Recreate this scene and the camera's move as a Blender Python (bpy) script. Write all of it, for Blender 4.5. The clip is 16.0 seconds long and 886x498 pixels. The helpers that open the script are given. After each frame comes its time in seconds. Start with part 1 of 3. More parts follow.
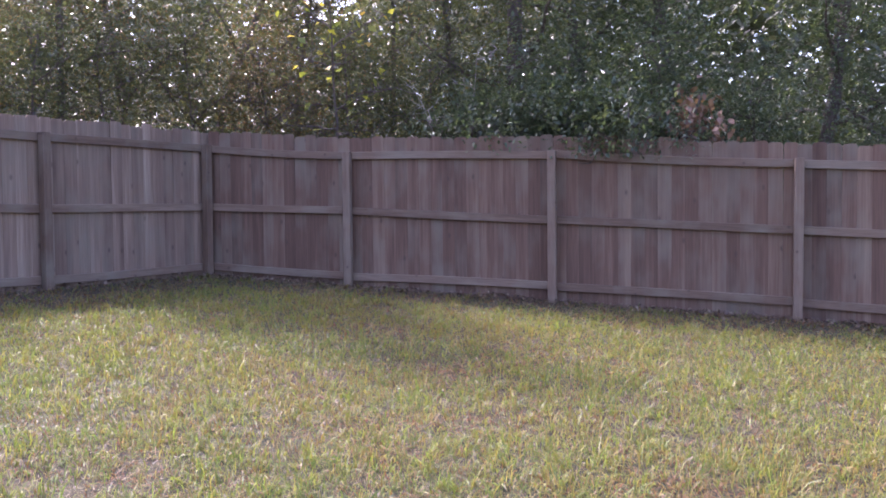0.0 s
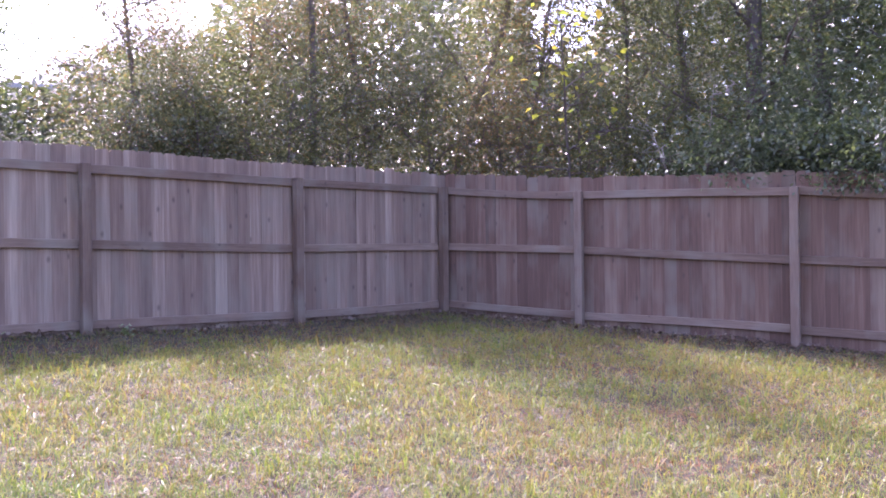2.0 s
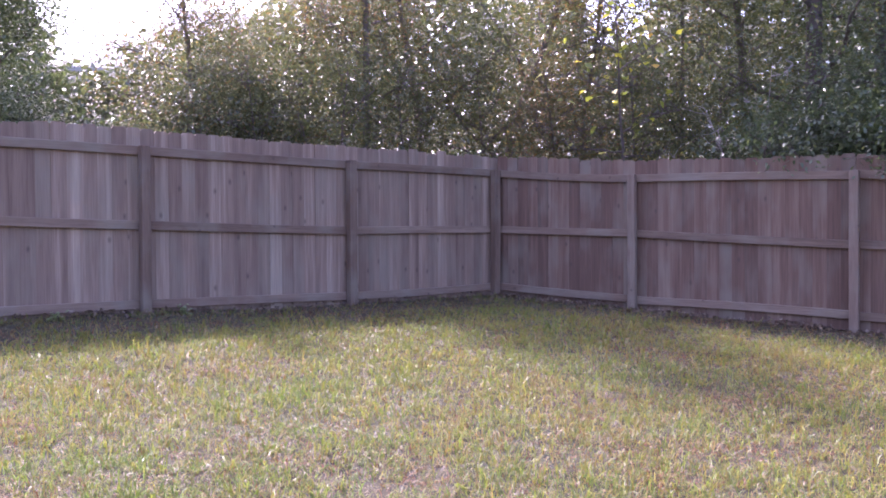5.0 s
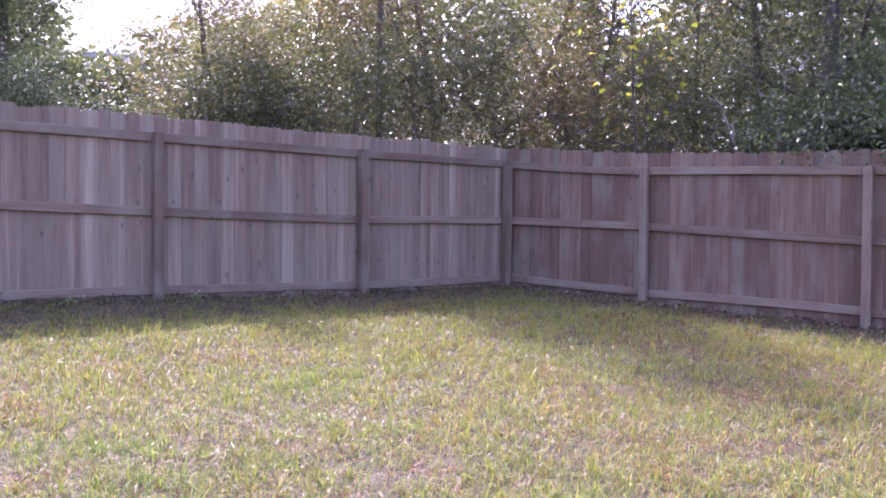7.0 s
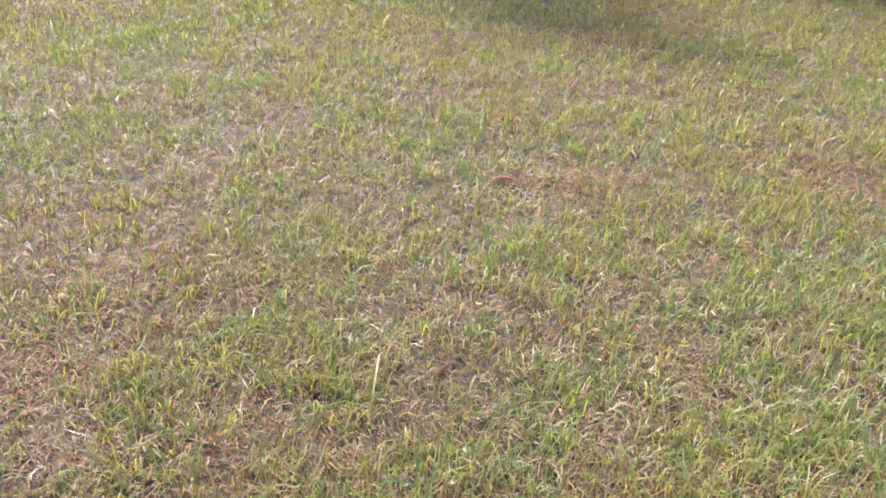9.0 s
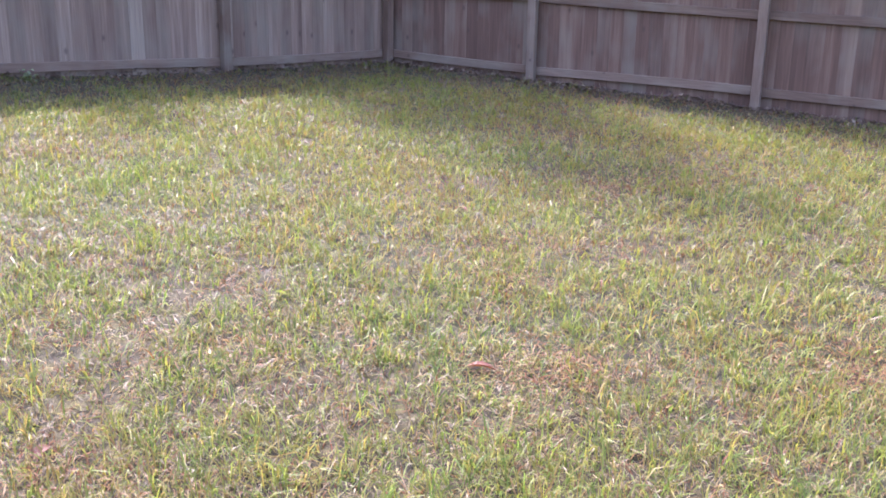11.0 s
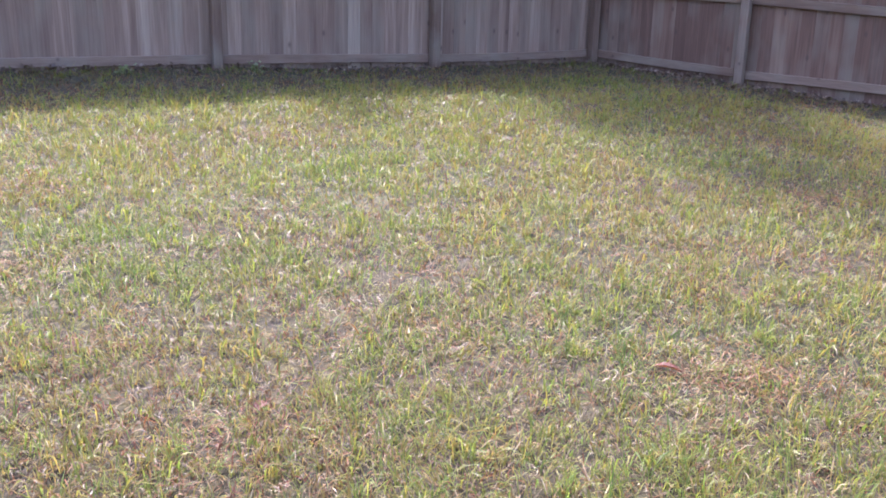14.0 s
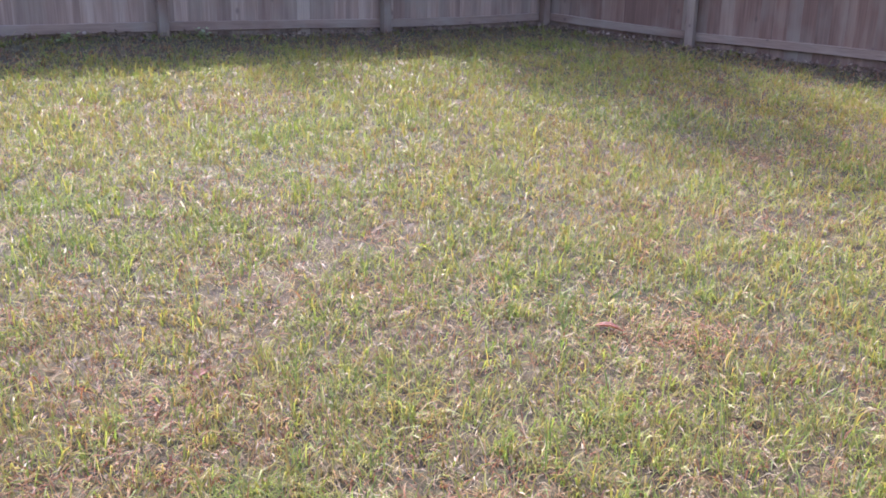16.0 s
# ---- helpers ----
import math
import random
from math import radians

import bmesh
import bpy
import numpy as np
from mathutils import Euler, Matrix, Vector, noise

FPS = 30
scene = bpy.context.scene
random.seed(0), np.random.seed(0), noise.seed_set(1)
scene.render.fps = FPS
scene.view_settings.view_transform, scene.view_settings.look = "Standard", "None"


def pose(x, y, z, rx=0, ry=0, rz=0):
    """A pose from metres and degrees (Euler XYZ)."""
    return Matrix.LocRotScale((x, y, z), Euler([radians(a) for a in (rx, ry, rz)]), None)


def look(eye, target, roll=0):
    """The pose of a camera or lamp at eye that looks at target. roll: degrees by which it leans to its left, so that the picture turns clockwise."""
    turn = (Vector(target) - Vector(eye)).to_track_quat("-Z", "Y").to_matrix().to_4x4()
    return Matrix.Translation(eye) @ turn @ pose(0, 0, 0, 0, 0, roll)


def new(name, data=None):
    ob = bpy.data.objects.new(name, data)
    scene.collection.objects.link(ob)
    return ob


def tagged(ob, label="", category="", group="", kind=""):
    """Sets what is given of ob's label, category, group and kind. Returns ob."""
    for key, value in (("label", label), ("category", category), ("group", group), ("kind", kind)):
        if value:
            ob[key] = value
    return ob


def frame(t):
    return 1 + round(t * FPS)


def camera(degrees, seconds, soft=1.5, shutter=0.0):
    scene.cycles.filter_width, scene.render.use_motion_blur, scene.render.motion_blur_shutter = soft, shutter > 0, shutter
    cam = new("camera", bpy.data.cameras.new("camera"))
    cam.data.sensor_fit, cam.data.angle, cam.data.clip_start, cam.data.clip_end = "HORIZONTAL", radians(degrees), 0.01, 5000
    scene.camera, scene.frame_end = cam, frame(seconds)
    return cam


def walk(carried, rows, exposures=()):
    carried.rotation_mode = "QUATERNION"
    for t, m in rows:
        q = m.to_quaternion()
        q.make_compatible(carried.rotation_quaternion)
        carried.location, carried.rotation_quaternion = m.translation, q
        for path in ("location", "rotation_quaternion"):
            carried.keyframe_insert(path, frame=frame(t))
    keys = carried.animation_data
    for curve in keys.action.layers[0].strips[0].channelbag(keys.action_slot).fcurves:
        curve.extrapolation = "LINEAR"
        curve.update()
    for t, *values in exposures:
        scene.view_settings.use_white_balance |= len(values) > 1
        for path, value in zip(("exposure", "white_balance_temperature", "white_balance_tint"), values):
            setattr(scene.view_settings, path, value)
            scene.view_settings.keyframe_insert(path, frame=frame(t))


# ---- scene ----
cam = camera(50.3, 16.0, soft=1.75)

# seconds, x, y, z, yaw to the left from +y, pitch, roll (degrees)
PATH = [
    (0, -7.784, -8.930, 0.824, -55.08, -2.62, -0.63),
    (0.5, -7.713, -9.024, 0.795, -45.80, -2.99, 1.82),
    (1, -7.722, -9.041, 0.818, -41.45, -2.70, -0.71),
    (1.5, -7.792, -9.024, 0.838, -40.00, -0.28, -0.85),
    (2, -7.805, -9.030, 0.830, -40.82, -0.10, -0.72),
    (2.5, -7.809, -9.028, 0.822, -41.34, 0.03, -0.08),
    (3, -7.851, -9.009, 0.820, -40.54, -0.73, 0.06),
    (3.5, -7.832, -9.019, 0.828, -39.03, -0.93, -0.43),
    (4, -7.838, -9.020, 0.827, -38.94, -0.53, -0.57),
    (4.2, -7.843, -9.017, 0.826, -38.68, -0.79, -0.66),
    (6.3, -7.852, -9.049, 0.843, -37.05, -1.21, 0.21),
    (6.5, -7.848, -9.037, 0.843, -37.45, -1.51, 0.32),
    (7, -7.848, -9.040, 0.833, -37.12, -1.73, 0.39),
    (7.3, -7.850, -9.072, 0.790, -37.66, -5.36, 1.77),
    (7.4, -7.816, -9.015, 0.761, -38.52, -7.48, 1.74),
    (7.5, -7.825, -9.050, 0.787, -38.70, -10.31, 1.59),
    (7.6, -7.825, -9.049, 0.750, -39.92, -13.50, 0.94),
    (7.8, -7.785, -9.054, 0.775, -43.97, -19.20, 1.38),
    (8, -7.792, -9.017, 0.763, -45.70, -21.60, 1.44),
    (8.2, -7.791, -9.013, 0.768, -46.04, -23.01, 0.74),
    (10.3, -7.488, -8.876, 0.850, -47.32, -20.35, 0.71),
    (10.5, -7.364, -8.837, 0.866, -52.46, -19.53, 0.60),
    (10.7, -7.259, -8.786, 0.891, -54.39, -18.09, 1.63),
    (10.9, -7.180, -8.821, 0.855, -45.42, -14.78, 1.37),
    (11, -7.139, -8.804, 0.859, -42.48, -15.43, 0.82),
    (11.5, -7.050, -8.807, 0.915, -26.73, -13.51, 0.46),
    (12, -7.146, -8.835, 0.909, -20.39, -12.74, -0.06),
    (12.5, -7.228, -8.913, 0.910, -17.30, -13.86, 0.15),
    (13, -7.236, -8.915, 0.887, -28.73, -14.52, 4.66),
    (13.5, -7.245, -8.889, 0.881, -34.70, -16.01, 5.47),
    (14, -7.237, -8.899, 0.884, -30.57, -15.79, 1.31),
    (14.5, -7.207, -8.925, 0.875, -30.73, -17.53, 0.92),
    (15, -7.238, -8.927, 0.884, -29.02, -17.27, 0.32),
    (15.5, -7.237, -8.946, 0.881, -27.80, -16.84, 0.27),
    (16, -7.173, -8.940, 0.874, -32.99, -17.73, 0.93),
]
EXPOSURES = [
    (0.0, 2.15, 5800, 37),
    (0.5, 2.6, 5750, 42),
    (1.5, 2.8, 5700, 46),
    (2.5, 2.25, 5700, 46),
    (4.2, 2.25, 5700, 46),
    (7.0, 2.5, 5700, 46),
    (7.6, 2.25, 5900, 34),
    (8.2, 2.2, 6050, 28),
    (10.3, 2.2, 5950, 30),
    (11.5, 2.7, 5700, 30),
    (12.5, 2.55, 5700, 30),
    (16.0, 2.3, 5900, 31),
]
walk(cam, [(t, pose(x, y, z, 90 + pitch, 0, yaw) @ pose(0, 0, 0, 0, 0, roll)) for t, x, y, z, yaw, pitch, roll in PATH], EXPOSURES)

# ---- light: a high, hazy sun behind the back fence ----
SUN_AZ, SUN_EL = 10.0, 50.0          # degrees from +y towards +x, and above the horizon
sun_dir = Vector((math.sin(radians(SUN_AZ)) * math.cos(radians(SUN_EL)), math.cos(radians(SUN_AZ)) * math.cos(radians(SUN_EL)), math.sin(radians(SUN_EL))))
world = bpy.data.worlds.new("sky")
scene.world = world
world.use_nodes = True
wn, wl = world.node_tree.nodes, world.node_tree.links
sky = wn.new("ShaderNodeTexSky")
sky.sky_type, sky.sun_disc = "NISHITA", False
sky.sun_elevation, sky.sun_rotation = radians(SUN_EL), radians(SUN_AZ)
sky.air_density, sky.dust_density, sky.ozone_density = 1.0, 4.0, 1.0
wl.new(sky.outputs["Color"], wn["Background"].inputs["Color"])
wn["Background"].inputs["Strength"].default_value = 0.15
sun = new("sun", bpy.data.lights.new("sun", "SUN"))
sun.data.energy, sun.data.angle, sun.data.color = 2.4, radians(0.5), (1.0, 0.93, 0.82)
sun.matrix_world = look(sun_dir * 60, (0, 0, 0))


# ---- materials ----
def material(name, rough=0.8):
    mat = bpy.data.materials.new(name)
    mat.use_nodes = True
    nodes, links = mat.node_tree.nodes, mat.node_tree.links
    bsdf = nodes["Principled BSDF"]
    bsdf.inputs["Roughness"].default_value = rough
    return mat, nodes, links, bsdf


def ramp(nodes, stops):
    node = nodes.new("ShaderNodeValToRGB")
    e = node.color_ramp.elements
    while len(e) < len(stops):
        e.new(0.5)
    for el, (at, col) in zip(e, stops):
        el.position, el.color = at, (*col, 1)
    return node


def noise_node(nodes, scale, detail=3.0, rough=0.55):
    node = nodes.new("ShaderNodeTexNoise")
    node.inputs["Scale"].default_value, node.inputs["Detail"].default_value, node.inputs["Roughness"].default_value = scale, detail, rough
    return node


def maths(nodes, links, op, a, b):
    node = nodes.new("ShaderNodeMath")
    node.operation = op
    for i, v in enumerate((a, b)):
        if isinstance(v, (int, float)):
            node.inputs[i].default_value = v
        else:
            links.new(v, node.inputs[i])
    return node.outputs[0]


def mixed(nodes, links, fac, a, b, mode="MIX"):
    node = nodes.new("ShaderNodeMix")
    node.data_type, node.blend_type = "RGBA", mode
    for i, v in ((0, fac), (6, a), (7, b)):
        if isinstance(v, (int, float)):
            node.inputs[i].default_value = v
        elif isinstance(v, tuple):
            node.inputs[i].default_value = (*v, 1)
        else:
            links.new(v, node.inputs[i])
    return node.outputs[2]


def wood(name, dark, mid, pale, along=2):
    """Weathered cedar: long grain, knots, grey bleaching, a tone of its own for every board."""
    mat, nodes, links, bsdf = material(name, 0.85)
    co, info = nodes.new("ShaderNodeTexCoord"), nodes.new("ShaderNodeObjectInfo")
    shift = nodes.new("ShaderNodeVectorMath")
    shift.operation = "MULTIPLY_ADD"
    comb = nodes.new("ShaderNodeCombineXYZ")
    for i in range(3):
        links.new(info.outputs["Random"], comb.inputs[i])
    links.new(comb.outputs[0], shift.inputs[0])
    shift.inputs[1].default_value = (37.0, 19.0, 53.0)
    links.new(co.outputs["Object"], shift.inputs[2])
    stretch = nodes.new("ShaderNodeVectorMath")
    stretch.operation = "MULTIPLY"
    links.new(shift.outputs[0], stretch.inputs[0])
    stretch.inputs[1].default_value = [0.06 if i == along else 1.0 for i in range(3)]
    grain, coarse, blotch = noise_node(nodes, 90, 4), noise_node(nodes, 22, 3), noise_node(nodes, 2.2, 3)
    links.new(stretch.outputs[0], grain.inputs["Vector"])
    links.new(stretch.outputs[0], coarse.inputs["Vector"])
    links.new(shift.outputs[0], blotch.inputs["Vector"])
    sap = noise_node(nodes, 13, 2)
    links.new(stretch.outputs[0], sap.inputs["Vector"])
    tone = maths(nodes, links, "ADD", maths(nodes, links, "MULTIPLY", info.outputs["Random"], 0.42), maths(nodes, links, "MULTIPLY", coarse.outputs[0], 0.24))
    tone = maths(nodes, links, "ADD", tone, maths(nodes, links, "MULTIPLY", maths(nodes, links, "SUBTRACT", sap.outputs[0], 0.38), 0.95))
    base = ramp(nodes, ((0.10, dark), (0.5, mid), (0.9, pale)))
    links.new(tone, base.inputs[0])
    lines = ramp(nodes, ((0.32, (0.55, 0.52, 0.5)), (0.6, (1, 1, 1))))
    links.new(grain.outputs[0], lines.inputs[0])
    col = mixed(nodes, links, 0.5, base.outputs[0], lines.outputs[0], "MULTIPLY")
    grey = ramp(nodes, ((0.45, (0, 0, 0)), (0.75, (0.55, 0.55, 0.55))))
    links.new(blotch.outputs[0], grey.inputs[0])
    col = mixed(nodes, links, grey.outputs[0], col, (0.235, 0.212, 0.158))
    knot, split, flat = nodes.new("ShaderNodeTexVoronoi"), nodes.new("ShaderNodeSeparateXYZ"), nodes.new("ShaderNodeCombineXYZ")
    knot.voronoi_dimensions = "2D"
    knot.inputs["Scale"].default_value = 2.4
    links.new(shift.outputs[0], split.inputs[0])
    links.new(split.outputs[0], flat.inputs[0])
    links.new(split.outputs[2], flat.inputs[1])
    links.new(flat.outputs[0], knot.inputs["Vector"])
    spot = ramp(nodes, ((0.012, (0.6, 0.6, 0.6)), (0.055, (0, 0, 0))))
    links.new(knot.outputs["Distance"], spot.inputs[0])
    col = mixed(nodes, links, spot.outputs[0], col, (0.07, 0.045, 0.035))
    links.new(col, bsdf.inputs["Base Color"])
    bump = nodes.new("ShaderNodeBump")
    bump.inputs["Strength"].default_value, bump.inputs["Distance"].default_value = 0.5, 0.003
    links.new(grain.outputs[0], bump.inputs["Height"])
    links.new(bump.outputs[0], bsdf.inputs["Normal"])
    return mat


def foliage(name, stops, rough=0.32, thin=0.35):
    """Leaves: each one a colour of its own, glossy above, some light through."""
    mat, nodes, links, bsdf = material(name, rough)
    bsdf.inputs["Specular IOR Level"].default_value = 0.75
    geo = nodes.new("ShaderNodeNewGeometry")
    r = ramp(nodes, stops)
    links.new(geo.outputs["Random Per Island"], r.inputs[0])
    links.new(r.outputs[0], bsdf.inputs["Base Color"])
    trans, mix = nodes.new("ShaderNodeBsdfTranslucent"), nodes.new("ShaderNodeMixShader")
    through_col = mixed(nodes, links, 1.0, r.outputs[0], (1.5, 1.6, 0.8), "MULTIPLY")
    links.new(through_col, trans.inputs["Color"])
    mix.inputs[0].default_value = thin
    links.new(bsdf.outputs[0], mix.inputs[1])
    links.new(trans.outputs[0], mix.inputs[2])
    links.new(mix.outputs[0], nodes["Material Output"].inputs[0])
    return mat


def lawn_blades(name, stops, rough, gloss, thin, sway):
    """Grass blades: each its own colour from the stops, drifting with the patches that they grow in."""
    mat, nodes, links, bsdf = material(name, rough)
    bsdf.inputs["Specular IOR Level"].default_value = gloss
    geo, co = nodes.new("ShaderNodeNewGeometry"), nodes.new("ShaderNodeTexCoord")
    key = maths(nodes, links, "MULTIPLY", geo.outputs["Random Per Island"], 1.0)
    for scale, weight in ((0.5, sway * 1.2), (2.6, sway), (9.0, sway * 0.8)):
        n = noise_node(nodes, scale, 2)
        links.new(co.outputs["Object"], n.inputs["Vector"])
        key = maths(nodes, links, "ADD", key, maths(nodes, links, "MULTIPLY", maths(nodes, links, "SUBTRACT", n.outputs[0], 0.5), weight))
    r = ramp(nodes, stops)
    links.new(key, r.inputs[0])
    links.new(r.outputs[0], bsdf.inputs["Base Color"])
    trans, mix = nodes.new("ShaderNodeBsdfTranslucent"), nodes.new("ShaderNodeMixShader")
    links.new(mixed(nodes, links, 1.0, r.outputs[0], (1.2, 1.25, 0.8), "MULTIPLY"), trans.inputs["Color"])
    mix.inputs[0].default_value = thin
    links.new(bsdf.outputs[0], mix.inputs[1])
    links.new(trans.outputs[0], mix.inputs[2])
    links.new(mix.outputs[0], nodes["Material Output"].inputs[0])
    return mat


def soil_mat(name):
    mat, nodes, links, bsdf = material(name, 0.95)
    co = nodes.new("ShaderNodeTexCoord")
    a, b, c = noise_node(nodes, 0.6, 3), noise_node(nodes, 14, 5, 0.7), noise_node(nodes, 90, 4, 0.7)
    for n in (a, b, c):
        links.new(co.outputs["Object"], n.inputs["Vector"])
    broad = ramp(nodes, ((0.35, (0.052, 0.040, 0.021)), (0.52, (0.048, 0.044, 0.019)), (0.68, (0.040, 0.045, 0.017))))
    links.new(a.outputs[0], broad.inputs[0])
    specks = ramp(nodes, ((0.36, (0.3, 0.27, 0.25)), (0.52, (1.0, 1.0, 1.0)), (0.68, (2.1, 2.05, 1.6))))
    links.new(b.outputs[0], specks.inputs[0])
    col = mixed(nodes, links, 1.0, broad.outputs[0], specks.outputs[0], "MULTIPLY")
    fine = ramp(nodes, ((0.35, (0.5, 0.5, 0.5)), (0.65, (1.4, 1.4, 1.3))))
    links.new(c.outputs[0], fine.inputs[0])
    col = mixed(nodes, links, 0.8, col, fine.outputs[0], "MULTIPLY")
    links.new(col, bsdf.inputs["Base Color"])
    bump = nodes.new("ShaderNodeBump")
    bump.inputs["Strength"].default_value, bump.inputs["Distance"].default_value = 0.8, 0.02
    links.new(b.outputs[0], bump.inputs["Height"])
    links.new(bump.outputs[0], bsdf.inputs["Normal"])
    return mat


def bark_mat(name, dark, pale):
    mat, nodes, links, bsdf = material(name, 0.9)
    co = nodes.new("ShaderNodeTexCoord")
    m = nodes.new("ShaderNodeMapping")
    m.inputs["Scale"].default_value = (1, 1, 0.25)
    links.new(co.outputs["Object"], m.inputs["Vector"])
    n = noise_node(nodes, 18, 5, 0.65)
    links.new(m.outputs[0], n.inputs["Vector"])
    r = ramp(nodes, ((0.3, dark), (0.7, pale)))
    links.new(n.outputs[0], r.inputs[0])
    links.new(r.outputs[0], bsdf.inputs["Base Color"])
    bump = nodes.new("ShaderNodeBump")
    bump.inputs["Strength"].default_value, bump.inputs["Distance"].default_value = 0.8, 0.02
    links.new(n.outputs[0], bump.inputs["Height"])
    links.new(bump.outputs[0], bsdf.inputs["Normal"])
    return mat


def plain_mat(name, a, b, scale, rough=0.8):
    mat, nodes, links, bsdf = material(name, rough)
    co, n = nodes.new("ShaderNodeTexCoord"), noise_node(nodes, scale, 4)
    links.new(co.outputs["Object"], n.inputs["Vector"])
    r = ramp(nodes, ((0.3, a), (0.7, b)))
    links.new(n.outputs[0], r.inputs[0])
    links.new(r.outputs[0], bsdf.inputs["Base Color"])
    return mat


M_PICKET = wood("weathered_cedar_picket", (0.155, 0.098, 0.068), (0.255, 0.172, 0.122), (0.47, 0.36, 0.265), 2)
# redder cedar of the side fence, with tree shade darkened into its colour
M_PICKET_RED_SHADED = wood("reddish_shaded_cedar_picket", (0.10, 0.054, 0.035), (0.165, 0.094, 0.062), (0.27, 0.18, 0.122), 2)
M_RAIL = wood("weathered_rail", (0.13, 0.08, 0.053), (0.195, 0.127, 0.086), (0.275, 0.195, 0.138), 0)
M_POST = wood("weathered_post", (0.13, 0.081, 0.053), (0.19, 0.126, 0.087), (0.275, 0.195, 0.14), 2)
M_BLADE = lawn_blades("living_blades", ((0.0, (0.25, 0.175, 0.065)), (0.22, (0.25, 0.22, 0.06)), (0.5, (0.195, 0.225, 0.05)), (1.0, (0.11, 0.17, 0.04))), 0.42, 0.3, 0.46, 0.75)
M_WITHERED = lawn_blades("withered_blades", ((0.0, (0.12, 0.042, 0.026)), (0.35, (0.21, 0.085, 0.045)), (0.65, (0.25, 0.145, 0.07)), (1.0, (0.28, 0.21, 0.11))), 0.5, 0.25, 0.35, 0.6)
M_LITTER = lawn_blades("dry_litter", ((0.0, (0.04, 0.027, 0.017)), (0.4, (0.10, 0.069, 0.041)), (0.7, (0.165, 0.124, 0.07)), (0.92, (0.23, 0.188, 0.112)), (1.0, (0.34, 0.295, 0.195))), 0.42, 0.24, 0.25, 0.5)
M_SOIL = soil_mat("thatch_and_soil")
M_BARK = bark_mat("tree_bark", (0.05, 0.038, 0.03), (0.15, 0.12, 0.10))
M_PALEBARK = bark_mat("pale_stem_bark", (0.20, 0.17, 0.15), (0.36, 0.325, 0.29))
M_LEAF = foliage("glossy_leaves", ((0.0, (0.075, 0.09, 0.055)), (0.6, (0.11, 0.12, 0.075)), (0.9, (0.15, 0.15, 0.085)), (1.0, (0.24, 0.16, 0.09))), 0.18, 0.45)
M_LEAF_RED = foliage("autumn_leaves", ((0.0, (0.09, 0.09, 0.06)), (0.5, (0.13, 0.115, 0.075)), (0.8, (0.18, 0.125, 0.085)), (1.0, (0.23, 0.13, 0.09))), 0.19, 0.45)
M_LEAF_SOFT = foliage("soft_leaves", ((0.0, (0.055, 0.075, 0.045)), (0.7, (0.09, 0.115, 0.065)), (1.0, (0.14, 0.16, 0.085))), 0.35, 0.42)
M_LEAF_YELLOW = foliage("yellowing_leaves", ((0.0, (0.16, 0.2, 0.05)), (0.5, (0.36, 0.36, 0.06)), (0.85, (0.55, 0.45, 0.08)), (1.0, (0.6, 0.33, 0.08))), 0.4, 0.5)
M_LEAF_DEAD = foliage("dead_leaves", ((0.0, (0.13, 0.07, 0.045)), (1.0, (0.27, 0.16, 0.11))), 0.7, 0.3)
M_FAR = foliage("far_leaves", ((0.0, (0.07, 0.085, 0.05)), (0.7, (0.10, 0.115, 0.07)), (1.0, (0.15, 0.15, 0.09))), 0.4, 0.25)
M_ROOF = plain_mat("pale_roof_shingles", (0.38, 0.36, 0.335), (0.48, 0.45, 0.42), 30)
M_SIDING = plain_mat("house_siding", (0.55, 0.52, 0.47), (0.62, 0.59, 0.54), 6)


# ---- helpers of this scene ----
def link_mesh(name, verts, faces, mat, parent=None, smooth=False):
    me = bpy.data.meshes.new(name)
    me.from_pydata(verts, [], faces)
    if smooth:
        me.polygons.foreach_set("use_smooth", [True] * len(me.polygons))
    me.materials.append(mat)
    ob = new(name, me)
    ob.parent = parent
    return ob


def array_mesh(name, verts, loops, sizes, mat, parent=None):
    """A mesh from flat arrays: vertices (n, 3), corner indices, corners of each face."""
    me = bpy.data.meshes.new(name)
    me.vertices.add(len(verts))
    me.vertices.foreach_set("co", np.asarray(verts, np.float32).ravel())
    me.loops.add(len(loops))
    me.loops.foreach_set("vertex_index", np.asarray(loops, np.int32))
    sizes = np.asarray(sizes, np.int32)
    me.polygons.add(len(sizes))
    me.polygons.foreach_set("loop_start", np.concatenate([[0], np.cumsum(sizes)[:-1]]).astype(np.int32))
    me.polygons.foreach_set("loop_total", sizes)
    me.update(calc_edges=True)
    me.validate()
    me.materials.append(mat)
    ob = new(name, me)
    ob.parent = parent
    return ob


def thing(name, at, label, category, group="", kind=""):
    ob = new(name)
    ob.location = at
    ob.empty_display_size = 0.1
    return tagged(ob, label, category, group, kind)


def smooth_step(a, b, v):
    k = np.clip((np.asarray(v, float) - a) / (b - a), 0, 1)
    return k * k * (3 - 2 * k)


def ground_z(x, y):
    """The yard rises gently to the back fence and levels out beyond it and behind the camera."""
    x, y = np.asarray(x, float), np.asarray(y, float)
    yy = np.where(y > 1.0, 1.0 + 1.5 * np.tanh((y - 1.0) / 1.5), y)
    yy = np.where(yy < -11.0, -11.0 + 3.0 * np.tanh((yy + 11.0) / 3.0), yy)
    bumps = 0.012 * np.sin(1.7 * x + 0.6 * y) * np.sin(1.3 * y - 0.4 * x) + 0.006 * np.sin(5.1 * x) * np.sin(4.3 * y + 1)
    mound = 0.055 * smooth_step(-3.0, -4.8, x) * smooth_step(-1.3, -0.1, y)
    return 0.0655 * yy + mound + bumps * smooth_step(0.2, -0.8, y)


